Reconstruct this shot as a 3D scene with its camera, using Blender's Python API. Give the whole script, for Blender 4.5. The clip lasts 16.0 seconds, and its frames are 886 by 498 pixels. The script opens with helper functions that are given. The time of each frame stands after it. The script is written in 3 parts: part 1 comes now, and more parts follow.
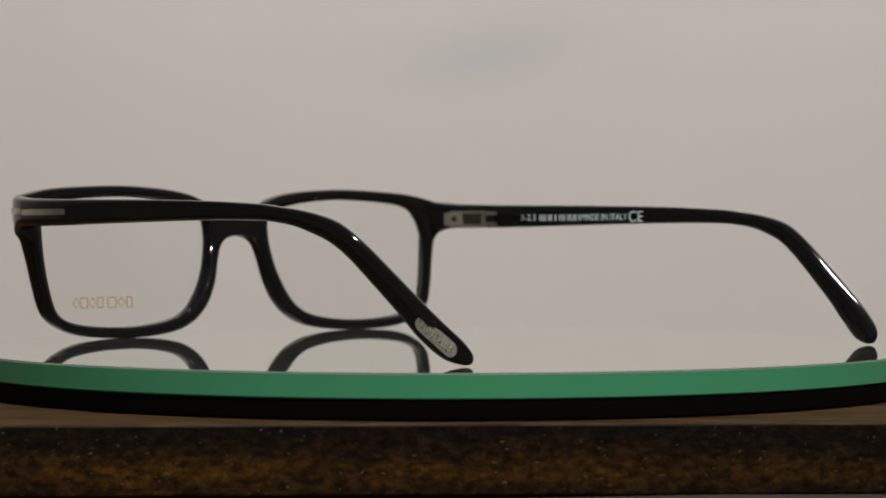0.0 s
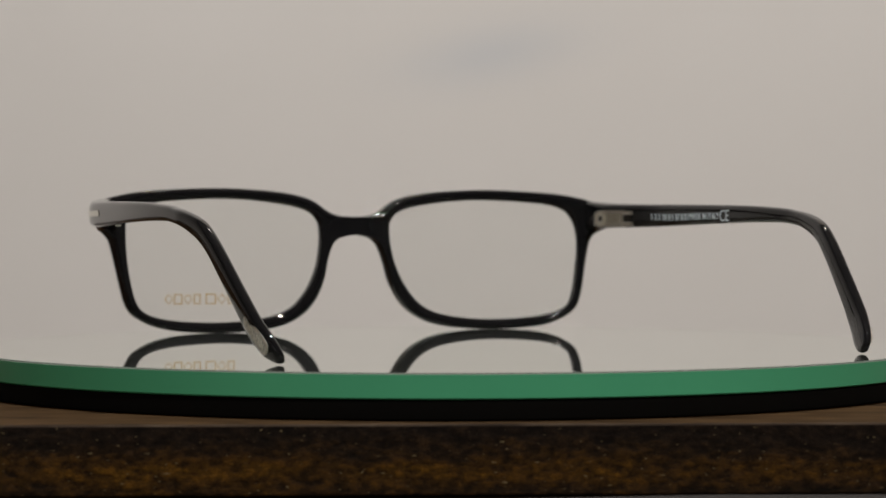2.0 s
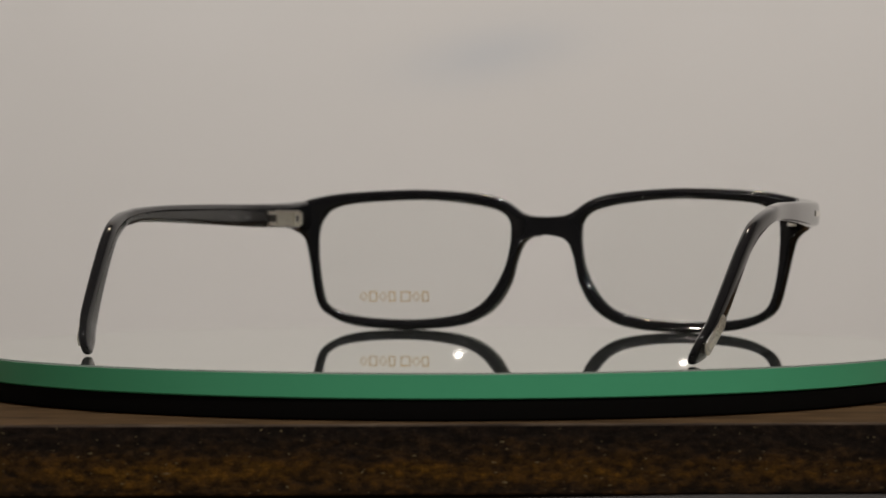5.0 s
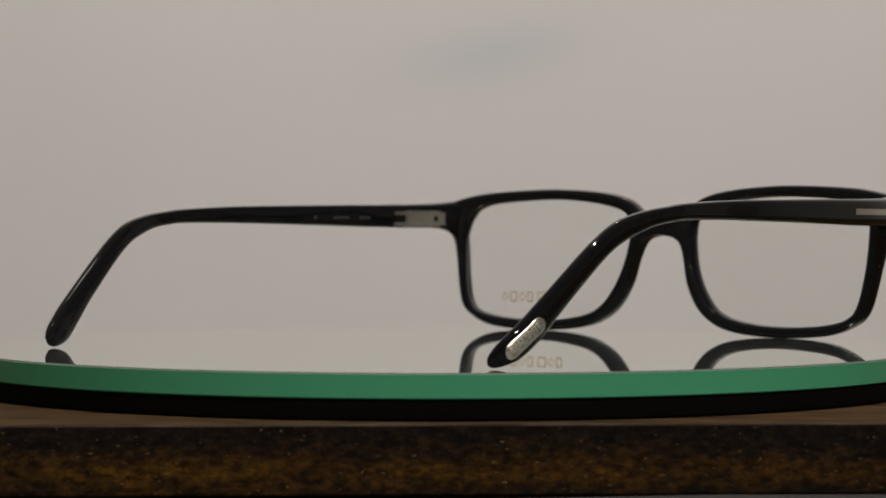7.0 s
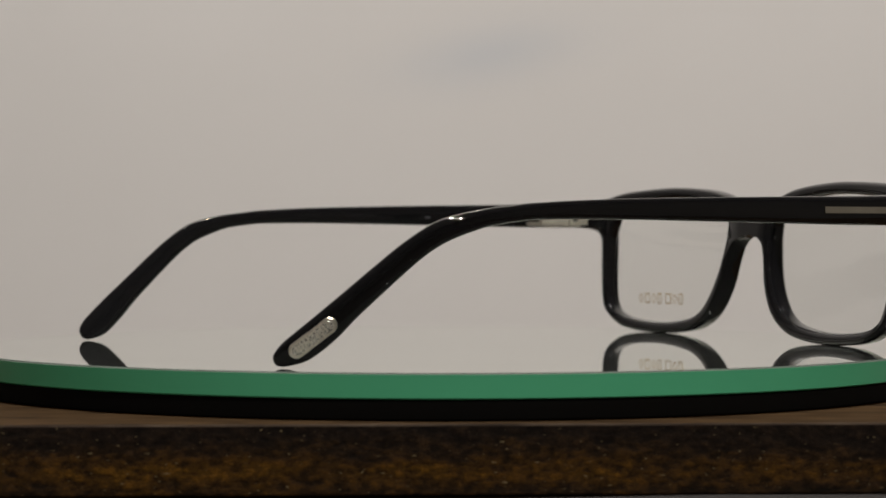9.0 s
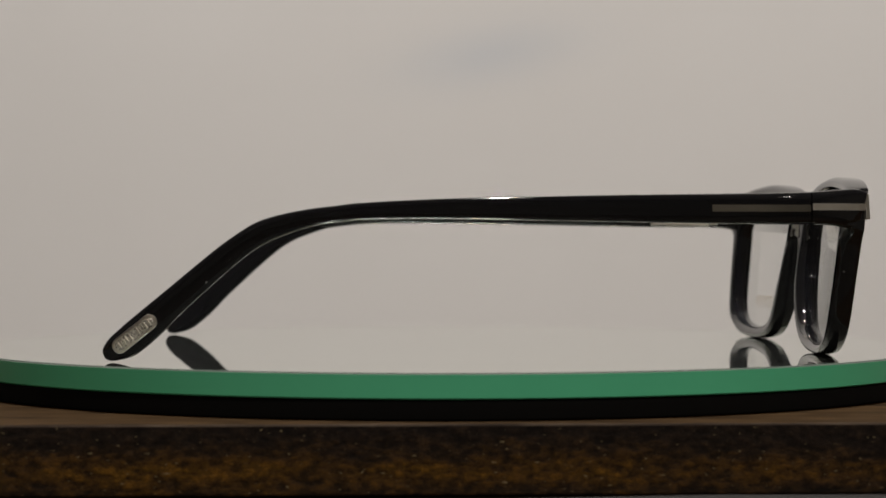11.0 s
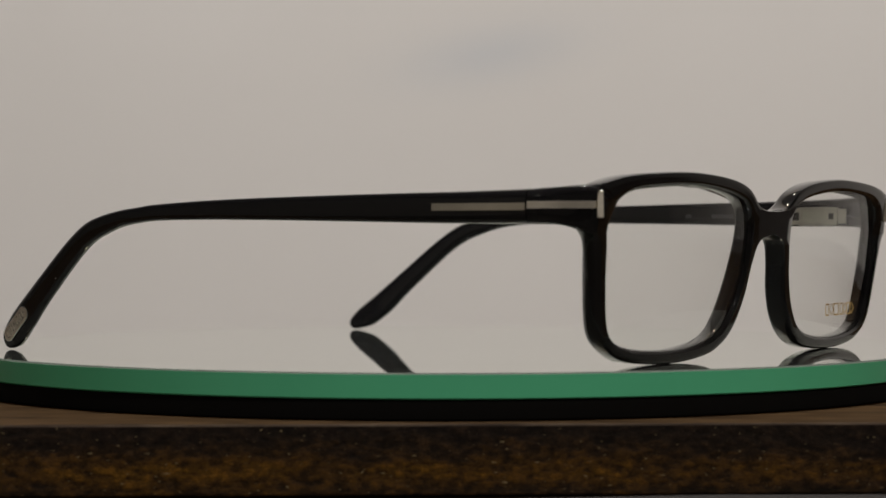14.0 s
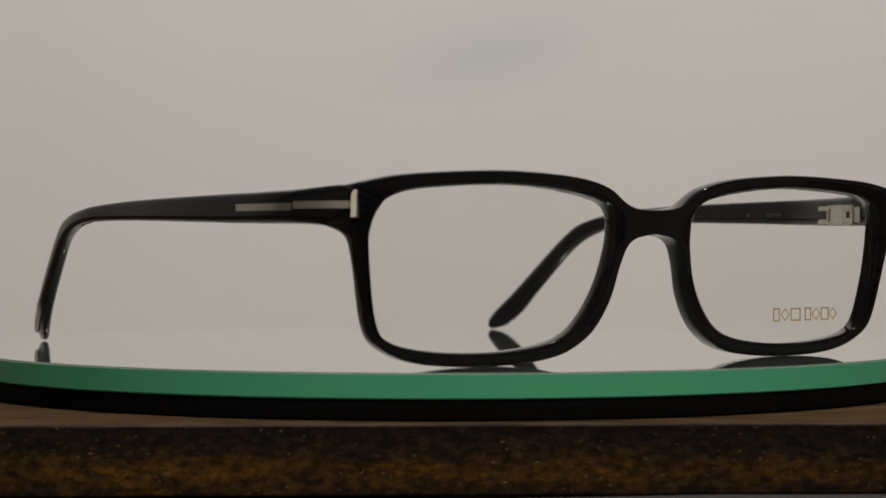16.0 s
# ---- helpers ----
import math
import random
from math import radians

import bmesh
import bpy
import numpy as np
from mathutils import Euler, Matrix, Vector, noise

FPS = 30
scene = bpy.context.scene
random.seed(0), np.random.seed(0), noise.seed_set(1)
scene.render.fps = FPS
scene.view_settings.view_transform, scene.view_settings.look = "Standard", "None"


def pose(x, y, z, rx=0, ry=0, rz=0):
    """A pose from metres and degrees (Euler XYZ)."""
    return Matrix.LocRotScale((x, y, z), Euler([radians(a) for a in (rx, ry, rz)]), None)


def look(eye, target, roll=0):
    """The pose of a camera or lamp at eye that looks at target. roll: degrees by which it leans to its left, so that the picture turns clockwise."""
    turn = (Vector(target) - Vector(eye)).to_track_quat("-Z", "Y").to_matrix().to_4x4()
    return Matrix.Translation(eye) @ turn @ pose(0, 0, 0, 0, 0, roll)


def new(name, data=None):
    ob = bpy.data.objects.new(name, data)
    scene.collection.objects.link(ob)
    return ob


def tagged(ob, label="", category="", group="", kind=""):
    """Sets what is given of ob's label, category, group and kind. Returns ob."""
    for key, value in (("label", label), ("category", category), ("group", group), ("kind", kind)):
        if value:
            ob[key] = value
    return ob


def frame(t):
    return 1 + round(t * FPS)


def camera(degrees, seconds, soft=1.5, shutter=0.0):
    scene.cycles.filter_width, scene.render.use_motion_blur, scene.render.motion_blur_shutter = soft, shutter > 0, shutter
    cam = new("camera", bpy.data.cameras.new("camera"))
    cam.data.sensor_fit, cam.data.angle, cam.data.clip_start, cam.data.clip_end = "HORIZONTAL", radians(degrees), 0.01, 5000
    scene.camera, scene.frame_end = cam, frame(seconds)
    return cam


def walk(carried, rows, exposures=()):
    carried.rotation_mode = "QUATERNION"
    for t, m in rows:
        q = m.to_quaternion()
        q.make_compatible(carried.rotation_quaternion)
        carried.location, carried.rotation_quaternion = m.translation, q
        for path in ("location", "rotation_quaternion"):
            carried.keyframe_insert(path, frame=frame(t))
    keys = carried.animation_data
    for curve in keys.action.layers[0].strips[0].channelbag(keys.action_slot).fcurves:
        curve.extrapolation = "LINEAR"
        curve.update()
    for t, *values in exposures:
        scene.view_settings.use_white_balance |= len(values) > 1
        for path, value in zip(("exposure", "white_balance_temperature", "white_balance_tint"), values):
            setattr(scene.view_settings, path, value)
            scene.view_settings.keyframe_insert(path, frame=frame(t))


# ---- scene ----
cam = camera(22.125, 16.0)
cam.data.dof.use_dof = True
cam.data.dof.focus_distance = 0.471
cam.data.dof.aperture_fstop = 31
EYE = (-0.0002, -0.5170, 0.02474)
STAND = look(EYE, (-0.0002, 0.4830, 0.02474 - 0.00565), 0.0)
walk(cam, [(0, STAND), (16, STAND)], [(0, 0.0), (0.6, -0.03), (1.4, 0.04), (2.0, 0.0), (2.6, -0.03), (5.2, -0.04), (7.3, -0.12),
                                     (8.1, -0.06), (9.0, 0.0), (11.3, -0.02), (12.5, -0.04), (16, -0.05)])

# ---- world and light ----
world = bpy.data.worlds.new("world")
scene.world = world
world.use_nodes = True
world.node_tree.nodes["Background"].inputs[0].default_value = (0.5, 0.45, 0.4, 1)
world.node_tree.nodes["Background"].inputs[1].default_value = 0.05
scene.view_settings.exposure = 0.0

CEIL = 1.45
COOL, WARM, AMBER = (1.0, 0.985, 0.97), (1.0, 0.88, 0.76), (1.0, 0.70, 0.42)
LAMPS = [(0.06, -0.18, 28.5, COOL), (-1.84, -2.62, 25.0, WARM), (0.95, -1.65, 31.0, WARM), (0.05, 0.62, 1.6, AMBER)]


def area_lamp(x, y, watts, colour):
    data = bpy.data.lights.new("downlight_glow", "AREA")
    data.shape, data.size, data.energy, data.color = "DISK", 0.035, watts, colour
    ob = new("downlight_glow", data)
    ob.location = (x, y, CEIL - 0.03)
    return ob


for lx, ly, lw, lc in LAMPS:
    area_lamp(lx, ly, lw, lc)


# ---- materials ----
def material(name, base, rough=0.5, metal=0.0, ior=1.5, coat=0.0):
    m = bpy.data.materials.new(name)
    m.use_nodes = True
    b = m.node_tree.nodes["Principled BSDF"]
    b.inputs["Base Color"].default_value = (*base, 1)
    b.inputs["Roughness"].default_value = rough
    b.inputs["Metallic"].default_value = metal
    b.inputs["IOR"].default_value = ior
    b.inputs["Coat Weight"].default_value = coat
    return m


def node(m, kind, **kw):
    n = m.node_tree.nodes.new(kind)
    for k, v in kw.items():
        n.inputs[k].default_value = v
    return n


def noise_of(m, scale, detail=6.0, stretch=(1, 1, 1), rough=0.55):
    co = m.node_tree.nodes.new("ShaderNodeTexCoord")
    mp = m.node_tree.nodes.new("ShaderNodeMapping")
    mp.inputs["Scale"].default_value = stretch
    n = node(m, "ShaderNodeTexNoise", Scale=scale, Detail=detail, Roughness=rough)
    m.node_tree.links.new(co.outputs["Object"], mp.inputs["Vector"])
    m.node_tree.links.new(mp.outputs["Vector"], n.inputs["Vector"])
    return n


def ramp(m, src, stops):
    r = m.node_tree.nodes.new("ShaderNodeValToRGB")
    e = r.color_ramp.elements
    while len(e) < len(stops):
        e.new(0.5)
    for i, (p, c) in enumerate(stops):
        e[i].position, e[i].color = p, (*c, 1)
    m.node_tree.links.new(src, r.inputs["Fac"])
    return r


def bsdf(m):
    return m.node_tree.nodes["Principled BSDF"]


def bump(m, src, strength, distance):
    b = node(m, "ShaderNodeBump", Strength=strength, Distance=distance)
    m.node_tree.links.new(src, b.inputs["Height"])
    m.node_tree.links.new(b.outputs["Normal"], bsdf(m).inputs["Normal"])


def varied(m, scale, dark, light, stretch=(1, 1, 1), detail=6.0, low=0.3, high=0.7):
    n = noise_of(m, scale, detail, stretch)
    r = ramp(m, n.outputs["Fac"], [(low, dark), (high, light)])
    m.node_tree.links.new(r.outputs["Color"], bsdf(m).inputs["Base Color"])
    return n


ACETATE = material("black_acetate", (0.004, 0.004, 0.0046), 0.07, ior=1.5)
n = noise_of(ACETATE, 900, 3)
r = ramp(ACETATE, n.outputs["Fac"], [(0.35, (0.012, 0.012, 0.012)), (0.75, (0.035, 0.035, 0.035))])
ACETATE.node_tree.links.new(r.outputs["Color"], bsdf(ACETATE).inputs["Roughness"])
dn = noise_of(ACETATE, 1300, 1, (1, 1, 1), 0.3)
dr = ramp(ACETATE, dn.outputs["Fac"], [(0.0, (0.004, 0.004, 0.0046)), (0.835, (0.004, 0.004, 0.0046)), (0.86, (0.25, 0.25, 0.25))])
ACETATE.node_tree.links.new(dr.outputs["Color"], bsdf(ACETATE).inputs["Base Color"])

SILVER = material("brushed_silver", (0.62, 0.58, 0.50), 0.28, 1.0)
varied(SILVER, 1500, (0.6, 0.56, 0.5), (0.8, 0.76, 0.69), (1, 0.1, 1))
POLISHED = material("polished_silver", (0.72, 0.69, 0.58), 0.13, 1.0)
varied(POLISHED, 900, (0.70, 0.67, 0.57), (0.80, 0.77, 0.66), (1, 0.3, 1))
pb = noise_of(POLISHED, 120, 2, (1, 0.4, 1))
bump(POLISHED, pb.outputs["Fac"], 0.12, 0.0006)
HINGE_SILVER = material("satin_hinge_silver", (0.8, 0.77, 0.68), 0.34, 1.0)
varied(HINGE_SILVER, 700, (0.70, 0.67, 0.59), (0.84, 0.81, 0.72), (1, 0.3, 1))
BADGE_GROUND = material("etched_badge_ground", (0.30, 0.28, 0.25), 0.35, 1.0)
bg = varied(BADGE_GROUND, 2600, (0.17, 0.16, 0.145), (0.80, 0.77, 0.71), (1, 1, 1), 3.0, 0.36, 0.58)
bump(BADGE_GROUND, bg.outputs["Fac"], 0.8, 0.0002)
DARK_METAL = material("dark_steel", (0.06, 0.055, 0.05), 0.35, 1.0)
GOLD = material("gold_print", (0.36, 0.235, 0.07), 0.5, 0.0)
WHITE_INK = material("white_ink", (0.48, 0.53, 0.58), 0.6)
GREY_INK = material("grey_ink", (0.025, 0.025, 0.028), 0.06)

LENS = bpy.data.materials.new("clear_lens")
LENS.use_nodes = True
nt = LENS.node_tree
nt.nodes.clear()
out = nt.nodes.new("ShaderNodeOutputMaterial")
mix = nt.nodes.new("ShaderNodeMixShader")
face_on = nt.nodes.new("ShaderNodeLayerWeight")
face_on.inputs["Blend"].default_value = 0.5
steep = nt.nodes.new("ShaderNodeMath")
steep.operation = "POWER"
steep.inputs[1].default_value = 5.0
nt.links.new(face_on.outputs["Facing"], steep.inputs[0])
fres = nt.nodes.new("ShaderNodeMath")
fres.operation = "MULTIPLY_ADD"
fres.inputs[1].default_value = 0.9
fres.inputs[2].default_value = 0.022
nt.links.new(steep.outputs[0], fres.inputs[0])
see = nt.nodes.new("ShaderNodeBsdfTransparent")
see.inputs["Color"].default_value = (0.985, 0.99, 0.985, 1)
gloss = nt.nodes.new("ShaderNodeBsdfGlossy")
gloss.inputs["Roughness"].default_value = 0.02
nt.links.new(fres.outputs[0], mix.inputs[0])
nt.links.new(see.outputs[0], mix.inputs[1])
nt.links.new(gloss.outputs[0], mix.inputs[2])
nt.links.new(mix.outputs[0], out.inputs[0])

MIRROR = material("mirror_glass", (0.80, 0.82, 0.79), 0.015, 0.975)
varied(MIRROR, 25, (0.79, 0.84, 0.77), (0.82, 0.87, 0.80))
GREEN_EDGE = material("green_glass_edge", (0.045, 0.25, 0.11), 0.3)
varied(GREEN_EDGE, 40, (0.074, 0.405, 0.222), (0.082, 0.43, 0.235))
CHAMFER = material("ground_glass_chamfer", (0.03, 0.05, 0.035), 0.6)
RUBBER = material("black_platter", (0.004, 0.004, 0.004), 0.85)
bsdf(RUBBER).inputs["Specular IOR Level"].default_value = 0.1

WOOD = material("stained_wood", (0.05, 0.02, 0.008), 0.65)
bsdf(WOOD).inputs["Specular IOR Level"].default_value = 0.08
# dark brown along the top, amber below, with a ragged line between them
wn = noise_of(WOOD, 230, 8, (0.5, 1, 1.5), 0.75)
wl = noise_of(WOOD, 13, 5, (0.7, 1, 1.4), 0.6)
wc = WOOD.node_tree.nodes.new("ShaderNodeTexCoord")
wx = WOOD.node_tree.nodes.new("ShaderNodeSeparateXYZ")
WOOD.node_tree.links.new(wc.outputs["Object"], wx.inputs[0])


def wood_range(axis, low, high, a, b):
    r = node(WOOD, "ShaderNodeMapRange")
    for k, v in (("From Min", low), ("From Max", high), ("To Min", a), ("To Max", b)):
        r.inputs[k].default_value = v
    WOOD.node_tree.links.new(wx.outputs[axis], r.inputs["Value"])
    return r.outputs["Result"]


# the amber gives way to dark brown towards both ends and the underside
top_fade = wood_range("Z", -0.0015, -0.0078, -0.22, 0.145)
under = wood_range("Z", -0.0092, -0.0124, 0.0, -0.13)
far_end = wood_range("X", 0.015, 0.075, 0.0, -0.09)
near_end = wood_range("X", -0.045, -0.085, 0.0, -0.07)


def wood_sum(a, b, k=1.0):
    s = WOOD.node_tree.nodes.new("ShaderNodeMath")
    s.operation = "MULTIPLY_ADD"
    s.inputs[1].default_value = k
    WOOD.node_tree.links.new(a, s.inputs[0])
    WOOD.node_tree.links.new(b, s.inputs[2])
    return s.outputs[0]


wsum = wood_sum(wl.outputs["Fac"], wood_sum(wn.outputs["Fac"], wood_sum(under, wood_sum(near_end, wood_sum(far_end, top_fade))), 0.75), 0.45)
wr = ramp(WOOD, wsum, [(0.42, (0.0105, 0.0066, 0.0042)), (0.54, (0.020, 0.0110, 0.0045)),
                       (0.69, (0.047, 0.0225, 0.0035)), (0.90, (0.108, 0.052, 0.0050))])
fn = noise_of(WOOD, 900, 6, (0.45, 1, 0.8), 0.75)
fr = ramp(WOOD, fn.outputs["Fac"], [(0.38, (0.18, 0.18, 0.18)), (0.52, (1.0, 1.0, 1.0)), (0.66, (2.4, 2.3, 2.0))])
wm = WOOD.node_tree.nodes.new("ShaderNodeMix")
wm.data_type, wm.blend_type = "RGBA", "MULTIPLY"
wm.inputs["Factor"].default_value = 0.9
WOOD.node_tree.links.new(wr.outputs["Color"], wm.inputs[6])
WOOD.node_tree.links.new(fr.outputs["Color"], wm.inputs[7])
# pale specks of bare fibre
sp = noise_of(WOOD, 1500, 1, (0.55, 1, 1.1), 0.3)
sr = ramp(WOOD, sp.outputs["Fac"], [(0.715, (0, 0, 0)), (0.79, (0.8, 0.8, 0.8))])
ws = WOOD.node_tree.nodes.new("ShaderNodeMix")
ws.data_type = "RGBA"
WOOD.node_tree.links.new(sr.outputs["Color"], ws.inputs["Factor"])
WOOD.node_tree.links.new(wm.outputs[2], ws.inputs[6])
ws.inputs[7].default_value = (0.17, 0.13, 0.07, 1)
WOOD.node_tree.links.new(ws.outputs[2], bsdf(WOOD).inputs["Base Color"])
bump(WOOD, fn.outputs["Fac"], 0.5, 0.0006)

WOOD_TOP = material("worn_wood_top", (0.13, 0.08, 0.05), 0.92)
bsdf(WOOD_TOP).inputs["Specular IOR Level"].default_value = 0.03
varied(WOOD_TOP, 220, (0.012, 0.0068, 0.0032), (0.050, 0.029, 0.0130), (0.25, 1, 1), 8.0)
ARRIS = material("worn_wood_arris", (0.06, 0.045, 0.032), 0.9)
bsdf(ARRIS).inputs["Specular IOR Level"].default_value = 0.08
varied(ARRIS, 160, (0.012, 0.008, 0.006), (0.055, 0.040, 0.028), (0.3, 1, 1), 8.0, 0.36, 0.62)
DARK_WOOD = material("dark_table", (0.012, 0.008, 0.006), 0.4)
varied(DARK_WOOD, 14, (0.008, 0.005, 0.004), (0.02, 0.012, 0.008), (0.2, 1, 1))

PLASTER = material("beige_paint", (0.62, 0.58, 0.54), 0.8)
pn = noise_of(PLASTER, 2.2, 4)
pr = ramp(PLASTER, pn.outputs["Fac"], [(0.3, (0.612, 0.588, 0.566)), (0.7, (0.650, 0.627, 0.607))])
# one soft-edged bluish patch on the wall
co = PLASTER.node_tree.nodes.new("ShaderNodeTexCoord")
mp = PLASTER.node_tree.nodes.new("ShaderNodeMapping")
mp.inputs["Location"].default_value = (-0.0548, 0.0, -0.1301)
mp.inputs["Rotation"].default_value = (0, radians(11), 0)
sub = PLASTER.node_tree.nodes.new("ShaderNodeVectorMath")
sub.operation = "MULTIPLY"
sub.inputs[1].default_value = (10.0, 0, 31)
gr = PLASTER.node_tree.nodes.new("ShaderNodeTexGradient")
gr.gradient_type = "SPHERICAL"
L = PLASTER.node_tree.links
L.new(co.outputs["Object"], mp.inputs["Vector"])
L.new(mp.outputs["Vector"], sub.inputs[0])
L.new(sub.outputs["Vector"], gr.inputs["Vector"])
sm = ramp(PLASTER, gr.outputs["Fac"], [(0.0, (0, 0, 0)), (0.35, (0.12, 0.12, 0.12)), (0.9, (0.6, 0.6, 0.6))])
pm = PLASTER.node_tree.nodes.new("ShaderNodeMix")
pm.data_type = "RGBA"
L.new(sm.outputs["Color"], pm.inputs["Factor"])
L.new(pr.outputs["Color"], pm.inputs[6])
pm.inputs[7].default_value = (0.50, 0.515, 0.54, 1)
L.new(pm.outputs[2], bsdf(PLASTER).inputs["Base Color"])
fnn = noise_of(PLASTER, 180, 5)
bump(PLASTER, fnn.outputs["Fac"], 0.15, 0.001)

DIM_WALL = material("dim_wall_paint", (0.10, 0.085, 0.07), 0.8)
varied(DIM_WALL, 3, (0.23, 0.222, 0.21), (0.29, 0.28, 0.265))
CEILING_PAINT = material("ceiling_paint", (0.3, 0.28, 0.25), 0.9)
varied(CEILING_PAINT, 4, (0.66, 0.64, 0.61), (0.72, 0.70, 0.67))
FLOOR_MAT = material("floor_boards", (0.10, 0.06, 0.035), 0.5)
varied(FLOOR_MAT, 6, (0.035, 0.03, 0.025), (0.06, 0.05, 0.042), (0.2, 2, 1))
GLOW = bpy.data.materials.new("lamp_glow")
GLOW.use_nodes = True
bsdf(GLOW).inputs["Emission Color"].default_value = (1, 0.96, 0.9, 1)
bsdf(GLOW).inputs["Emission Strength"].default_value = 25


# ---- mesh helpers ----
def part(name, bm, mat, parent=None, label="", smooth=True, recalc=True, crease=40):
    if recalc:
        bmesh.ops.recalc_face_normals(bm, faces=bm.faces[:])
    me = bpy.data.meshes.new(name)
    for f in bm.faces:
        f.smooth = smooth
    if smooth:
        for e in bm.edges:
            if len(e.link_faces) == 2 and e.calc_face_angle(0) > radians(crease):
                e.smooth = False
    bm.to_mesh(me)
    bm.free()
    for m in (mat if isinstance(mat, (list, tuple)) else [mat]):
        me.materials.append(m)
    ob = new(name, me)
    if parent is not None:
        ob.parent = parent
    if label:
        tagged(ob, label)
    return ob


def box(x0, x1, y0, y1, z0, z1, bevel=0.0, seg=2):
    bm = bmesh.new()
    bmesh.ops.create_cube(bm, size=1.0)
    for v in bm.verts:
        v.co = ((x0 + x1) / 2 + v.co.x * (x1 - x0), (y0 + y1) / 2 + v.co.y * (y1 - y0), (z0 + z1) / 2 + v.co.z * (z1 - z0))
    if bevel:
        bmesh.ops.bevel(bm, geom=bm.edges[:], offset=bevel, segments=seg, affect="EDGES", profile=0.5)
    return bm


def lathe(profile, n=192):
    """Solid of revolution round z from (radius, z) points; the ends lie on the axis."""
    bm = bmesh.new()
    rings = []
    for r, z in profile:
        if r < 1e-7:
            rings.append([bm.verts.new((0, 0, z))])
        else:
            rings.append([bm.verts.new((r * math.cos(2 * math.pi * i / n), r * math.sin(2 * math.pi * i / n), z)) for i in range(n)])
    for a, b in zip(rings, rings[1:]):
        for i in range(n):
            j = (i + 1) % n
            q = [a[0]] if len(a) == 1 else [a[i], a[j]]
            q += [b[0]] if len(b) == 1 else [b[j], b[i]]
            bm.faces.new(q)
    return bm


def loft(sections):
    bm = bmesh.new()
    rings = [[bm.verts.new(p) for p in s] for s in sections]
    k = len(rings[0])
    for a, b in zip(rings, rings[1:]):
        for i in range(k):
            j = (i + 1) % k
            bm.faces.new((a[i], a[j], b[j], b[i]))
    bm.faces.new(rings[0][::-1])
    bm.faces.new(rings[-1])
    return bm


def curve_of(points, x):
    """Value at x of a smooth curve through points sorted by rising x."""
    xs = [p[0] for p in points]
    x = min(max(x, xs[0]), xs[-1])
    i = max(0, min(len(xs) - 2, int(np.searchsorted(xs, x)) - 1))
    p0, p1 = points[i], points[i + 1]
    t = (x - p0[0]) / (p1[0] - p0[0])

    def slope(k):
        a, b = points[max(0, k - 1)], points[min(len(points) - 1, k + 1)]
        return (b[1] - a[1]) / (b[0] - a[0])
    w = p1[0] - p0[0]
    m0, m1 = slope(i) * w, slope(i + 1) * w
    return (2 * t**3 - 3 * t**2 + 1) * p0[1] + (t**3 - 2 * t**2 + t) * m0 + (-2 * t**3 + 3 * t**2) * p1[1] + (t**3 - t**2) * m1


def refine(pts, k, closed=False):
    """Catmull-Rom refinement of a chain of tuples."""
    a = np.array(list(pts) + ([pts[0]] if closed else []), float)
    res = []
    last = len(a) - 1
    for i in range(last):
        p0 = a[last - 1] if closed and i == 0 else a[max(0, i - 1)]
        p3 = a[1] if closed and i == last - 1 else a[min(last, i + 2)]
        p1, p2 = a[i], a[i + 1]
        for s in range(k):
            t = s / k
            res.append(0.5 * (2 * p1 + (p2 - p0) * t + (2 * p0 - 5 * p1 + 4 * p2 - p3) * t * t + (3 * p1 - p0 - 3 * p2 + p3) * t**3))
    res.append(a[-1])
    return res


def spline(pts, k):
    """Closed uniform cubic B-spline through the hull of pts, k points a span."""
    a = np.array(pts, float)
    n = len(a)
    res = []
    for i in range(n):
        p0, p1, p2, p3 = a[i - 1], a[i], a[(i + 1) % n], a[(i + 2) % n]
        for s in range(k):
            t = s / k
            res.append(((1 - t) ** 3 * p0 + (3 * t**3 - 6 * t**2 + 4) * p1 + (-3 * t**3 + 3 * t**2 + 3 * t + 1) * p2 + t**3 * p3) / 6)
    return res


def lettering(body, size):
    """A flat mesh of a word, lying in x-y, centred left on the origin."""
    cu = bpy.data.curves.new("word", "FONT")
    cu.body, cu.size, cu.align_y = body, size, "CENTER"
    cu.extrude = 0.00003
    ob = new("word", cu)
    dg = bpy.context.evaluated_depsgraph_get()
    me = bpy.data.meshes.new_from_object(ob.evaluated_get(dg))
    bpy.data.objects.remove(ob)
    return me


# ---- room ----
BACK = 0.9


def room():
    x, rear, low = 3.2, -5.2, -0.78
    t = 0.1
    tagged(part("wall_north", box(-x, x, BACK, BACK + t, low, CEIL), PLASTER, None, smooth=False), "plain warm beige painted wall with a faint bluish patch", "wall", kind="structure")
    tagged(part("wall_south", box(-x, x, rear - t, rear, low, CEIL), DIM_WALL, None, smooth=False), "plain greyish painted wall", "wall", kind="structure")
    tagged(part("wall_west", box(-x - t, -x, rear - t, BACK + t, low, CEIL), DIM_WALL, None, smooth=False), "plain greyish painted side wall", "wall", kind="structure")
    tagged(part("wall_east", box(x, x + t, rear - t, BACK + t, low, CEIL), DIM_WALL, None, smooth=False), "plain greyish painted side wall", "wall", kind="structure")
    tagged(part("floor", box(-x - t, x + t, rear - t, BACK + t, low - t, low), FLOOR_MAT, None, smooth=False), "dark wooden floor", "floor", kind="structure")
    tagged(part("ceiling", box(-x - t, x + t, rear - t, BACK + t, CEIL, CEIL + t), CEILING_PAINT, None, smooth=False), "plain off-white ceiling", "ceiling", kind="structure")


room()


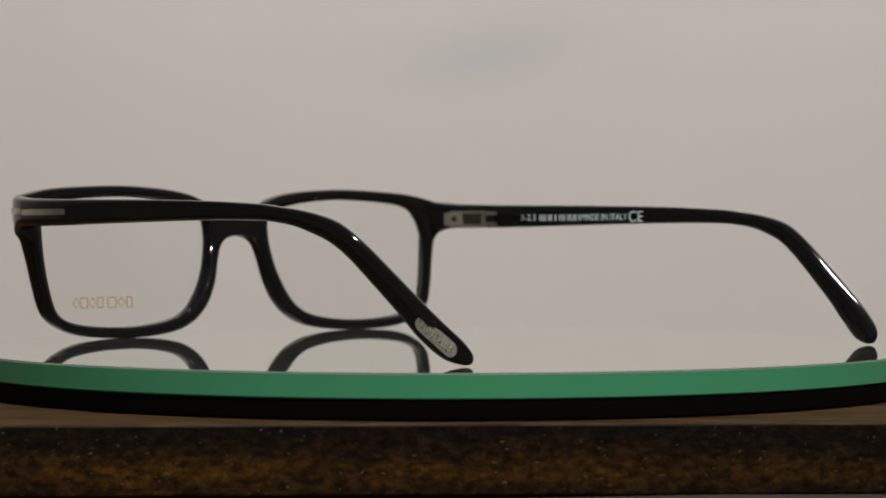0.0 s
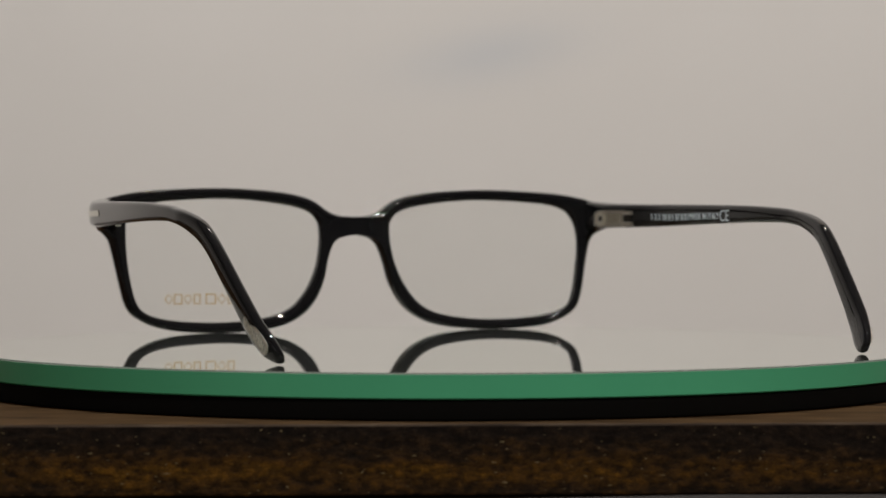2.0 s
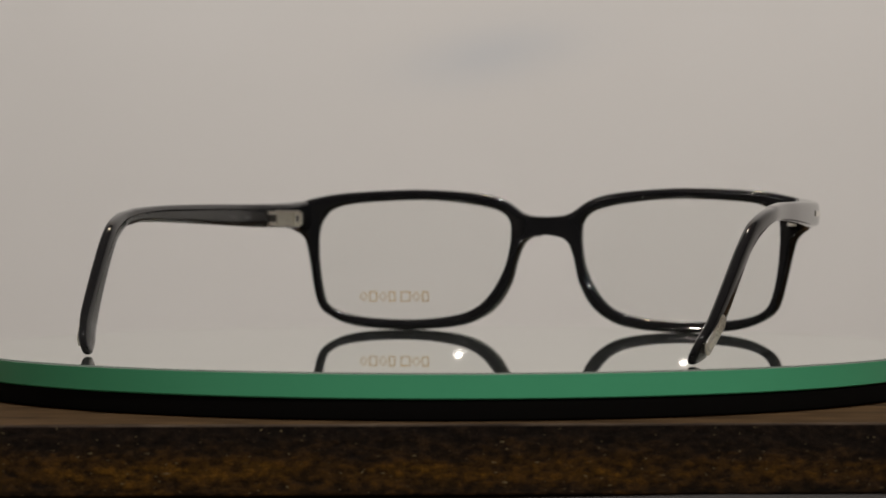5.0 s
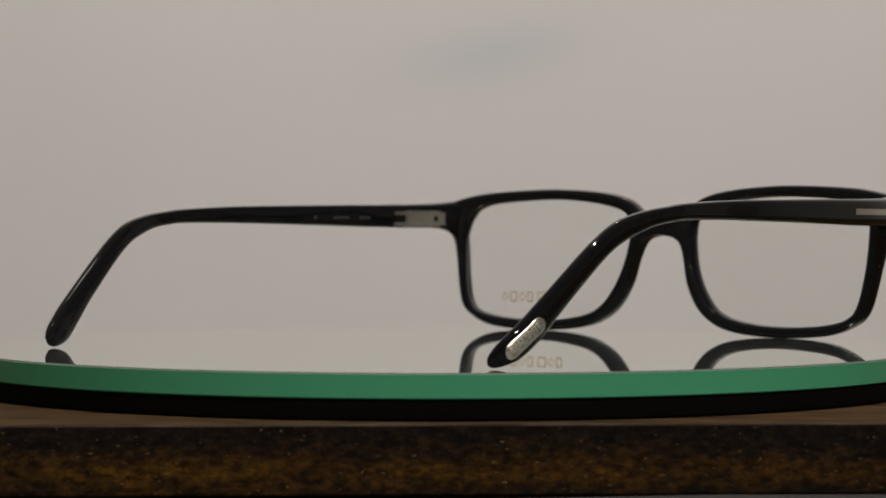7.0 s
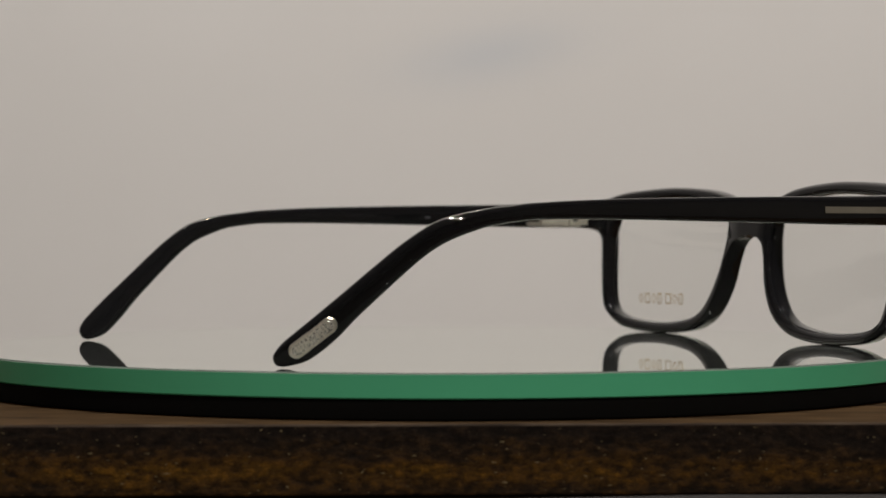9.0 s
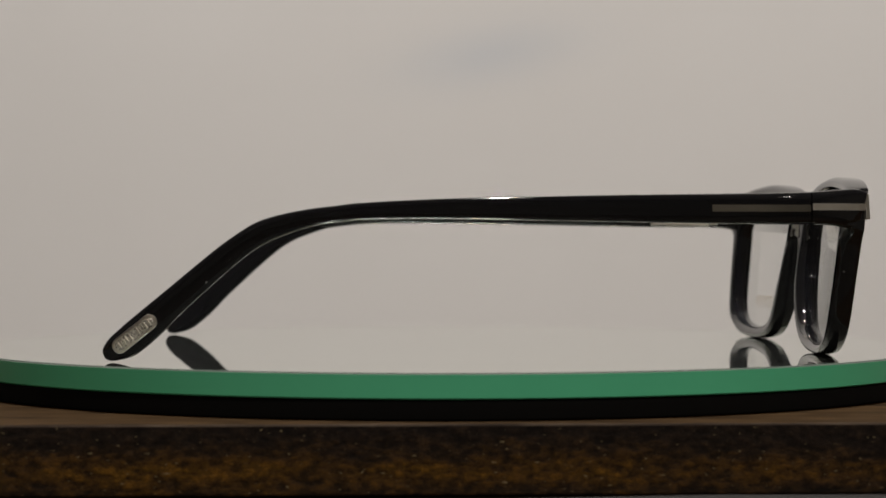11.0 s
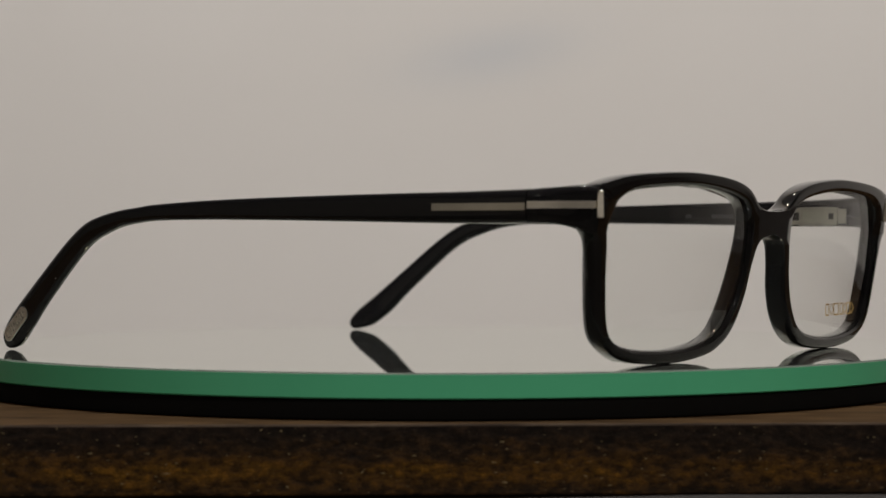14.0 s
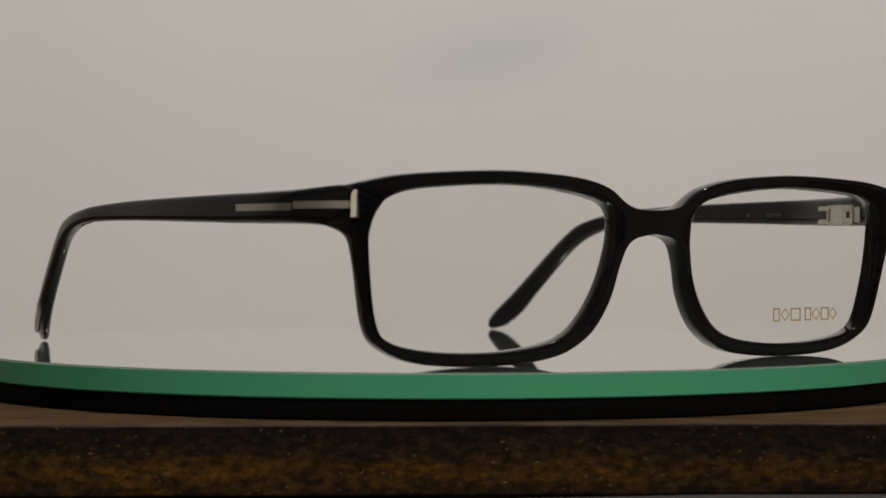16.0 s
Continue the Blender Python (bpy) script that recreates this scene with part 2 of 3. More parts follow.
def downlight(x, y):
    bm = lathe([(0, -0.012), (0.055, -0.012), (0.068, -0.008), (0.07, 0.0), (0, 0.0)], 40)
    thing = part("ceiling_light", bm, SILVER)
    thing.location = (x, y, CEIL)
    tagged(thing, "round warm recessed ceiling downlight", "ceiling light", "ceiling downlights")
    part("lens", lathe([(0, -0.016), (0.045, -0.016), (0.05, -0.013), (0, -0.013)], 40), GLOW, thing)


for lx, ly, lw, lc in LAMPS:
    downlight(lx, ly)


# ---- table, board, turntable ----
BOARD_TOP = -0.00885


def table():
    top = BOARD_TOP - 0.0130
    thing = new("table")
    thing.location = (0, 0.14, -0.78)
    tagged(thing, "dark brown wooden table under the board", "table")
    h = top + 0.78
    part("tabletop", box(-0.6, 0.6, -0.252, 0.30, h - 0.03, h, 0.003), DARK_WOOD, thing, smooth=False)
    for sx in (-0.55, 0.55):
        for sy in (-0.2, 0.25):
            part("leg", box(sx - 0.025, sx + 0.025, sy - 0.025, sy + 0.025, 0, h - 0.03, 0.003), DARK_WOOD, thing, smooth=False)


table()


def board():
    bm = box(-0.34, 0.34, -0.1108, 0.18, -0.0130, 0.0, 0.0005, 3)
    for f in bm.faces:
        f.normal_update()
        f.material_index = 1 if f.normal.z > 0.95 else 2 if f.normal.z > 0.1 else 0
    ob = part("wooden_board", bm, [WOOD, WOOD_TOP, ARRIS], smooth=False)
    ob.matrix_world = pose(0, 0, BOARD_TOP, 0, 0, 2.2)
    tagged(ob, "worn dark brown stained wooden board with amber grain on its edge", "board")


board()

RADIUS = 0.108
GLASS = 0.0048


def make_turntable():
    thing = new("turntable")
    thing.location = (0, 0, BOARD_TOP)
    tagged(thing, "round mirror turntable with a green glass edge on a black platter", "turntable")
    h = -BOARD_TOP
    b = h - GLASS
    bm = lathe([(0, 0), (RADIUS - 0.0018, 0), (RADIUS - 0.0012, 0.0004), (RADIUS - 0.0008, b * 0.5), (RADIUS - 0.0008, b - 0.0003), (RADIUS - 0.0012, b), (0, b)])
    part("platter", bm, RUBBER, thing, "matt black platter")
    bm = lathe([(0, b), (RADIUS - 0.0003, b), (RADIUS, b + 0.00025), (RADIUS, h - 0.0003), (RADIUS - 0.0009, h), (RADIUS - 0.03, h), (0, h)])
    bm.faces.ensure_lookup_table()
    for f in bm.faces:
        zz = min(v.co.z for v in f.verts)
        f.material_index = 0 if zz > h - 1e-6 else (2 if zz > h - 0.0004 else 1)
    part("mirror_disc", bm, [MIRROR, GREEN_EDGE, CHAMFER], thing, "mirror glass disc with a green edge", crease=15)
    return thing


turntable = make_turntable()

# ---- spectacles ----
# Own frame: x to the wearer's right, y ahead, z up, origin on the turning axis, in metres.
AXIS = 0.00435


def face(x, z):
    """How far ahead the front's outer surface lies, bowed and leaning."""
    return 0.0854 - 0.12 * (0.034 - z) - 0.82 * x * x


# Rim of one eye: inner and outer contour in millimetres (across, up), from the middle of the brow
# to the bridge, under the eye, up to the end piece and back to the brow.
BROW = [
    (38.0, 34.3, 37.5, 37.1), (30.0, 34.1, 30.1, 36.8), (24.1, 33.5, 23.3, 36.4), (18.8, 32.8, 17.4, 35.7),
    (14.8, 31.9, 13.2, 34.7), (12.4, 31.1, 10.3, 33.5), (10.9, 30.0, 7.9, 31.4)]
BRIDGE = [
    (10.2, 29.0, 5.7, 30.2), (9.7, 28.1, 3.1, 29.7), (9.5, 27.0, -4.0, 29.7), (9.5, 24.2, -4.0, 25.1),
    (9.5, 23.2, 2.7, 24.8), (9.7, 21.8, 4.9, 23.9), (9.9, 20.3, 6.3, 22.6), (10.2, 18.5, 7.1, 20.5),
    (10.7, 16.6, 8.0, 17.9)]
UNDER = [
    (11.8, 13.9, 8.6, 14.2), (13.1, 11.4, 10.1, 10.5), (14.9, 8.9, 12.0, 7.1), (17.1, 6.5, 14.8, 4.2),
    (19.8, 5.0, 18.5, 2.1), (23.2, 3.7, 22.7, 0.7), (34.3, 2.2, 34.3, -0.4), (47.6, 2.8, 47.9, 0.1),
    (53.2, 3.7, 54.2, 1.3), (56.3, 4.6, 57.9, 3.2), (58.3, 5.8, 60.2, 4.8), (59.6, 7.4, 61.4, 6.9),
    (60.6, 10.3, 62.4, 10.3)]
END = [
    (61.6, 16.9, 63.8, 16.9), (61.9, 22.9, 65.1, 22.9), (61.9, 24.4, 65.8, 24.2), (61.8, 25.5, 66.9, 25.3),
    (61.7, 26.4, 68.2, 26.0), (61.6, 27.3, 69.7, 26.4), (61.4, 28.2, 70.4, 27.3), (61.2, 28.8, 70.6, 29.7),
    (60.9, 29.4, 70.4, 31.8), (60.5, 30.0, 69.5, 32.5), (59.9, 31.0, 67.1, 33.9), (58.7, 31.7, 63.5, 34.8),
    (56.8, 32.5, 59.0, 35.7), (53.1, 33.4, 53.9, 36.3)]
RIM = BROW + BRIDGE + UNDER + END
# Temple seen from the side: upper and lower edge in millimetres (ahead, up), hinge to tip.
ARM = [
    (69.1, 33.3, 69.1, 26.8), (53.5, 32.9, 53.5, 26.9), (26.4, 32.5, 26.4, 27.4), (-1.0, 31.9, -1.0, 27.8),
    (-17.8, 31.1, -17.2, 27.7), (-23.4, 30.5, -22.6, 27.3), (-29.2, 29.8, -28.0, 26.5), (-35.1, 28.6, -33.1, 24.9),
    (-39.5, 27.1, -37.0, 23.3), (-44.3, 24.1, -40.7, 21.0), (-48.9, 20.6, -45.2, 17.3), (-57.9, 13.2, -53.6, 9.7),
    (-62.2, 9.7, -57.5, 5.7), (-65.9, 6.6, -60.9, 2.7), (-68.3, 4.4, -63.4, 1.0), (-69.6, 2.3, -65.9, 0.25),
    (-69.3, 0.8, -67.6, 0.0), (-68.7, 0.2, -68.3, 0.1)]
OUT = [(-0.070, 0.0652), (-0.066, 0.0673), (-0.060, 0.0692), (-0.040, 0.0718), (-0.020, 0.0736), (0.007, 0.0746),
       (0.030, 0.0744), (0.0494, 0.0739), (0.060, 0.0735), (0.0693, 0.0724), (0.075, 0.0706), (0.079, 0.0683), (0.0820, 0.0658)]
THICK = [(-0.070, 0.0022), (-0.061, 0.0026), (-0.030, 0.0028), (0.006, 0.0033), (0.0494, 0.0038), (0.0530, 0.0050), (0.0600, 0.0062), (0.0693, 0.0072), (0.0820, 0.0046)]


def rim_mesh(side):
    pairs = spline(RIM, 5)
    bm = bmesh.new()
    rings = []
    for ix, iz, ox, oz in pairs:
        ix, iz, ox, oz = [v / 1000 for v in (ix, iz, ox, oz)]
        ox = max(ox, 0.0)
        w = math.hypot(ox - ix, oz - iz)
        at_mid = ox < 0.00001
        r = min(0.0007, w * 0.3)
        nose = math.exp(-((ix - 0.0115) / 0.008) ** 2) * math.exp(-((iz - 0.0130) / 0.0100) ** 2)
        deep = 0.0045 + 0.0006 * nose
        lip = min(0.0009, w * 0.3)
        # beside the temples the eye opening narrows from front to back
        flare = min(1, max(0, (ix - 0.052) / 0.008)) * min(1, max(0, (0.0300 - iz) / 0.005))
        rb = r * (1 + 1.1 * flare)
        ring = []
        # (share from inner to outer edge, inset, depth from the front)
        prof = [(0, 0, lip * 1.5), (0, lip * 0.35, lip * 0.5), (0, lip, 0), (0.33, 0, 0), (0.66, 0, 0), (1, r, 0), (1, r * 0.3, r * 0.3), (1, 0, r),
                (1, 0, deep * 0.4), (1, 0, deep - 1.3 * rb), (1, rb * 0.5, deep - 0.4 * rb), (1, rb * 1.3, deep), (0.62, 0, deep), (0, r * 1.4, deep), (0, r * 0.5, deep - 0.4 * r), (0, 0, deep - 1.3 * r)]
        for s, inset, d in prof:
            if s == 0:
                q = inset / w
            elif s == 1:
                q = 1.0 if at_mid else 1 - inset / w
            else:
                q = s
            x, z = ix + (ox - ix) * q, iz + (oz - iz) * q
            if at_mid and s == 1:
                x = 0.0
            if s == 0:
                x += flare * (0.0008 - 0.0014 * d / deep)
            elif s == 1:
                x += 0.0004 * flare
            y = face(min(x, 0.0664), z) - d
            x = min(x, curve_of(OUT, y) - 0.0003)
            ring.append(bm.verts.new((side * x, y, z)))
        rings.append((ring, at_mid))
    n, k = len(rings), len(rings[0][0])
    for i in range(n):
        (a, ma), (b, mb) = rings[i], rings[(i + 1) % n]
        for j in range(k):
            if ma and mb and 5 <= j <= 10:
                continue
            bm.faces.new((a[j], a[(j + 1) % k], b[(j + 1) % k], b[j]))
    return bm


def front_mesh():
    bm = bmesh.new()
    for side in (-1, 1):
        half = rim_mesh(side)
        me = bpy.data.meshes.new("half")
        half.to_mesh(me)
        half.free()
        bm.from_mesh(me)
        bpy.data.meshes.remove(me)
    bmesh.ops.remove_doubles(bm, verts=bm.verts[:], dist=0.00006)
    return bm


def lens_mesh(side):
    loop = [(p[0] / 1000, p[1] / 1000) for p in spline(RIM, 3)]
    cx, cz = 0.0357, 0.0185
    bm = bmesh.new()
    n = len(loop)
    levels = [0.3, 0.6, 0.85, 1.03]

    def depth(x, z):
        # one spherical base curve, a little wrapped and leaning with the front
        sag = ((x - cx) ** 2 + (z - cz) ** 2) / (2 * 0.17)
        return face(cx, cz) + 0.0004 - 0.062 * (x - cx) + 0.12 * (z - cz) - sag
    layers = []
    for off in (0, -0.0010):
        c = bm.verts.new((side * cx, depth(cx, cz) + off, cz))
        rows = []
        for s in levels:
            row = []
            for x, z in loop:
                px, pz = cx + (x - cx) * s, cz + (z - cz) * s
                row.append(bm.verts.new((side * px, depth(px, pz) + off, pz)))
            rows.append(row)
        for i in range(n):
            j = (i + 1) % n
            bm.faces.new((c, rows[0][i], rows[0][j]))
            for a, b in zip(rows, rows[1:]):
                bm.faces.new((a[i], b[i], b[j], a[j]))
        layers.append(rows[-1])
    for i in range(n):
        j = (i + 1) % n
        bm.faces.new((layers[0][i], layers[0][j], layers[1][j], layers[1][i]))
    return bm, depth


def arm_section(side, top, low, k=20, slim=1.0):
    """A rounded-rectangle section between two points (ahead, up) of the side view."""
    ty, tz = top
    by, bz = low
    my = (ty + by) / 2
    o = curve_of(OUT, my)
    full = curve_of(THICK, my)
    th = full * slim
    o -= (full - th) / 2
    if side < 0:
        # the left temple leans in and ends a little further ahead
        lean = min(1, max(0, (-0.028 - my) / 0.036))
        o -= 0.0030 * lean + 0.0001 * min(1, max(0, (-0.015 - my) / 0.02))
        shift = 0.0011 * lean + 0.0003 * min(1, max(0, (0.01 - my) / 0.04))
        ty, by = ty + shift, by + shift
    else:
        o += 0.0010 * min(1, max(0, -my / 0.04)) - 0.0011 * min(1, max(0, (-0.036 - my) / 0.030))
        o += 0.0008 * math.exp(-((my + 0.026) / 0.013) ** 2)
    sec = []
    for i in range(k):
        a = 2 * math.pi * (i + 0.5) / k
        c, s = math.cos(a), math.sin(a)
        e = 0.42 if my > 0.0 else min(0.74, 0.42 - my * 9)
        c, s = math.copysign(abs(c) ** e, c), math.copysign(abs(s) ** e, s)
        u = (s + 1) / 2
        sec.append((side * (o - th / 2 + c * th / 2), by + (ty - by) * u, bz + (tz - bz) * u))
    return sec


def arm_pairs():
    return [((a / 1000, b / 1000), (c / 1000, d / 1000)) for a, b, c, d in refine(ARM, 4)]


def strip(side, y0, y1, zmid, height, proud, deep=0.0006, inner=False, steps=8, rise=0.0):
    """An inlay that follows the outer (or inner) face of a temple."""
    secs = []
    for i in range(steps + 1):
        y = y0 + (y1 - y0) * i / steps
        x = curve_of(OUT, y)
        if inner:
            x -= curve_of(THICK, y)
            a, b = x - proud, x + deep
        else:
            a, b = x - deep, x + proud + rise * (1 - i / steps)
        secs.append([(side * a, y, zmid - height / 2), (side * b, y, zmid - height / 2), (side * b, y, zmid + height / 2), (side * a, y, zmid + height / 2)])
    return loft(secs)


def inner_place(y, z, side, proud=0.00012):
    """The pose on a temple's inner face; words there run backwards along the temple."""
    e = 0.002
    x = curve_of(OUT, y) - curve_of(THICK, y) - proud
    x2 = curve_of(OUT, y - e) - curve_of(THICK, y - e) - proud
    run = Vector((side * (x2 - x), -e, 0)).normalized()
    if side < 0:
        run = -run
    up = Vector((0, 0, 1))
    m = Matrix((run, up, run.cross(up))).transposed().to_4x4()
    return Matrix.Translation((side * x, y, z)) @ m


def word(body, size, m, mat, parent, name, stretch=1.0):
    me = lettering(body, size)
    me.transform(Matrix.Diagonal((stretch, 1, 1, 1)))
    me.transform(m)
    me.materials.append(mat)
    ob = new(name, me)
    ob.parent = parent
    return ob


def capsule(length, width, thick, n=12):
    bm = bmesh.new()
    r = width / 2
    pts = []
    for i in range(n + 1):
        a = -math.pi / 2 + math.pi * i / n
        pts.append((length / 2 - r + r * math.cos(a), r * math.sin(a)))
    for i in range(n + 1):
        a = math.pi / 2 + math.pi * i / n
        pts.append((-length / 2 + r + r * math.cos(a), r * math.sin(a)))
    lo = [bm.verts.new((x, y, 0)) for x, y in pts]
    mid = [bm.verts.new((x, y, thick * 0.6)) for x, y in pts]
    hi = [bm.verts.new((x * 0.95, y * 0.88, thick)) for x, y in pts]
    for a, b in ((lo, mid), (mid, hi)):
        for i in range(len(a)):
            j = (i + 1) % len(a)
            bm.faces.new((a[i], a[j], b[j], b[i]))
    bm.faces.new(hi)
    bm.faces.new(lo[::-1])
    return bm


def mark_shape(w, h, line, corners, turn):
    """A flat hollow plain shape, centred on the origin in x-y."""
    bm = bmesh.new()
    k = 1 / math.cos(turn)
    rows = [[bm.verts.new((k * (w / 2 - q) * math.cos(2 * math.pi * i / corners + turn), k * (h / 2 - q) * math.sin(2 * math.pi * i / corners + turn), zz))
             for i in range(corners)] for q, zz in ((0, 0), (0, 0.00004), (line, 0.00004), (line, 0))]
    for u, v in zip(rows, rows[1:] + rows[:1]):
        for i in range(corners):
            j = (i + 1) % corners
            bm.faces.new((u[i], u[j], v[j], v[i]))
    return bm


def make_spectacles():
    thing = new("spectacles")
    tagged(thing, "black glossy acetate spectacles with clear lenses and open temples", "spectacles")
    # All parts are laid out round the nose; the pair stands a little off the turning axis.
    part("front", front_mesh(), ACETATE, thing, "glossy black rims and bridge")
    for side in (-1, 1):
        bm, depth = lens_mesh(side)
        lens = part("lens", bm, LENS, thing, "clear demonstration lens")
        lens.visible_shadow = False
        if side < 0:
            # gilt maker's mark as a row of plain hollow lozenges and squares
            x, z = -0.0513, 0.00845
            for i, w in enumerate((0.0026, 0.0025, 0.0028, 0.0021, 0.0011, 0.0030, 0.0029, 0.0021)):
                if i != 4:
                    bm = mark_shape(w - 0.0003, 0.0027, 0.00029, 4, math.pi / 4 if i % 2 else 0.0)
                    bm.transform(Matrix.Translation((x + w / 2, depth(-x - w / 2, z) + 0.00006, z)) @ pose(0, 0, 0, 90))
                    part("mark", bm, GOLD, lens, "gilt mark", smooth=False)
                x += w
    pairs = arm_pairs()
    for side in (-1, 1):
        last = len(pairs) - 1
        secs = [arm_section(side, t, b, 20, math.sqrt(max(0.03, 1 - max(0, (i - last + 17) / 17) ** 2))) for i, (t, b) in enumerate(pairs)]
        arm = part("temple", loft(secs), ACETATE, thing, "glossy black curved temple")
        # end piece between front and hinge
        ends = []
        (ty, tz), (by, bz) = pairs[0]
        for i in range(9):
            u = i / 8
            y = ty + 0.0002 + (0.0812 - ty) * u
            tip = max(0, u - 0.8) * 5
            drop = max(0, (u - 0.3) / 0.7) ** 2
            ends.append(arm_section(side, (y, tz + 0.0009 * u - 0.0007 * tip), (y - 0.0025 * drop, bz - 0.0004 * u - 0.0020 * drop)))
        part("end_piece", loft(ends), ACETATE, thing)
        # silver T inlay along the outside
        part("inlay", strip(side, 0.0690, 0.0494, 0.0300, 0.00135, 0.00012), POLISHED, arm, "dull silver inlay bar")
        part("inlay", strip(side, 0.0809, 0.0694, 0.0303, 0.00135, 0.00012, deep=0.0012, rise=0.00042, steps=14), HINGE_SILVER, thing, "dull silver inlay bar")
        xx = 0.0664
        bm = box(-0.00062, 0.00062, -0.0012, 0.0002, -0.0025, 0.0025, 0.0001, 1)
        bar = part("crossbar", bm, HINGE_SILVER, thing, "silver crossbar inlay", smooth=False)
        bar.matrix_local = pose(side * xx, 0.0814, 0.0304, 5, 0, -side * 50)
        # hinge on the inside
        zh = 0.0292
        hinge = part("hinge", strip(side, 0.0669, 0.0592, zh, 0.0043, 0.00024, inner=True), HINGE_SILVER, thing, "small silver spring hinge")
        part("plate", strip(side, 0.0660, 0.0601, zh, 0.0029, 0.00034, inner=True), POLISHED if side > 0 else HINGE_SILVER, hinge, "sliding plate")
        block = part("knuckle", strip(side, 0.0700, 0.0670, zh, 0.0043, 0.00062, inner=True, steps=3), HINGE_SILVER, hinge, "rounded knuckle")
        part("screw", strip(side, 0.0691, 0.0678, zh, 0.0014, 0.00068, inner=True, steps=2), DARK_METAL, block, "dark screw")
        part("tab", strip(side, 0.0722, 0.0701, zh, 0.0034, 0.00022, inner=True), HINGE_SILVER, hinge)
        part("rail", strip(side, 0.0600, 0.0593, zh, 0.0036, 0.00060, inner=True, steps=2), SILVER, hinge)
        for dz in (-0.0018, 0.0018):
            part("rail", strip(side, 0.0668, 0.0596, zh + dz, 0.0006, 0.00062, inner=True), SILVER, hinge)
            part("lug", strip(side, 0.0592, 0.0556, zh + dz * 0.8, 0.0010, 0.00055, inner=True, steps=3), SILVER, hinge, "bright lug")
        part("slot", strip(side, 0.0591, 0.0562, zh, 0.0016, 0.00020, inner=True, steps=3), DARK_METAL, hinge, "dark slot")
        # silver badge near the tip
        cy, cz = -0.0630, 0.0055
        slope = math.atan2(0.0063, 0.0080)
        x = curve_of(OUT, cy)
        run = Vector((side * (curve_of(OUT, cy + 0.002) - x), 0.002 * 1.0, 0.002 * math.tan(slope))).normalized()
        nrm = Vector((side, -0.12, 0))
        nrm = (nrm - run * nrm.dot(run)).normalized()
        m = Matrix((run, nrm.cross(run), nrm)).transposed().to_4x4()
        badge = part("badge", capsule(0.0108, 0.0031, 0.0003), SILVER, arm, "oval silver badge with engraved marks", smooth=False)
        badge.data.transform(Matrix.Translation((side * (x - 0.00012), cy, cz)) @ m)
        badge.location = (0.0030, 0.0011, 0) if side < 0 else (0.0001, 0, 0)
        seat = Matrix.Translation((side * (x - 0.00012), cy, cz)) @ m
        ground = part("ground", capsule(0.0098, 0.0022, 0.00033), BADGE_GROUND, badge, "etched ground", smooth=False)
        ground.data.transform(seat)
        # raised marks as plain strokes and rings
        for i in range(9):
            if i == 4:
                continue
            at = Matrix.Translation((-0.0038 + 0.00095 * i, 0, 0))
            if i in (1, 6):
                bm = bmesh.new()
                ringed = [[bm.verts.new((rr * math.cos(a * math.pi / 6), rr * 1.25 * math.sin(a * math.pi / 6), zz)) for a in range(12)]
                          for rr, zz in ((0.00052, 0.0002), (0.00052, 0.00048), (0.00028, 0.00048), (0.00028, 0.0002))]
                for u, v in zip(ringed, ringed[1:]):
                    for a in range(12):
                        bm.faces.new((u[a], u[(a + 1) % 12], v[(a + 1) % 12], v[a]))
            else:
                bm = box(-0.00017, 0.00017, -0.00066, 0.00066, 0.0002, 0.00048, 0.00004, 1)
            ob = part("engraving", bm, SILVER, badge, smooth=False)
            ob.data.transform(seat @ at)
        if side > 0:
            # white print on the inside
            z = 0.0294
            bm = bmesh.new()
            bmesh.ops.create_cone(bm, cap_ends=True, segments=16, radius1=0.0006, radius2=0.0006, depth=0.00005)
            bm.transform(inner_place(0.0505, z, 1))
            part("print_dot", bm, WHITE_INK, arm, "white print", smooth=False)
            word("1-2.3", 0.0023, inner_place(0.0484, z, 1), WHITE_INK, arm, "print", 1.15)
            y = 0.0418
            for i, w in enumerate((0.0015, 0.0019, 0.0021, 0, 0.0014, 0.0019, 0.0017, 0.0018)):
                if w:
                    for q in (0, w - 0.0006):
                        bm = box(q, q + 0.00042, -0.0008, 0.0008, 0, 0.00004)
                        bm.transform(inner_place(y, z, 1))
                        part("print_bar", bm, WHITE_INK, arm, smooth=False)
                y -= (w or 0.0006) + 0.0002
            word("MADE IN ITALY", 0.0023, inner_place(0.0272, z, 1), WHITE_INK, arm, "print", 0.98)
            word("CE", 0.0040, inner_place(0.0112, z, 1), WHITE_INK, arm, "print", 1.05)
        else:
            y = 0.044
            for w in (0.004, 0.002, 0.0055, 0.0016):
                bm = box(0, w, -0.0004, 0.0004, 0, 0.00004)
                bm.transform(inner_place(y, 0.0294, -1))
                part("print_bar", bm, GREY_INK, arm, smooth=False)
                y -= w + 0.0018
    for ch in thing.children:
        ch.matrix_local = Matrix.Translation((AXIS, 0, 0)) @ ch.matrix_local
    return thing


spectacles = make_spectacles()


# ---- what moves ----
def motions():
    # small unevenness of the drive, in degrees, every half second
    drift = [0.08, -0.08, 0.06, 0.2, 0.17, -0.03, 0.06, -0.2, -0.09, -0.12, -0.08, 0, 0, 0, 0, 0.02, 0.16, 0.2, 0.07, 0, 0, 0, -0.1,
             -0.22, -0.1, 0.02, 0.04, -0.03, -0.02, 0.05, 0.08, -0.1, -0.15]
    rows = [(i * 0.5, -11.942 * (i * 0.5 - 3.7) - 0.67 + d) for i, d in enumerate(drift)]
    walk(turntable, [(t, pose(0, 0, BOARD_TOP, 0, 0, a)) for t, a in rows])
    walk(spectacles, [(t, pose(0, 0, 0.0002, 0, 0, a)) for t, a in rows])


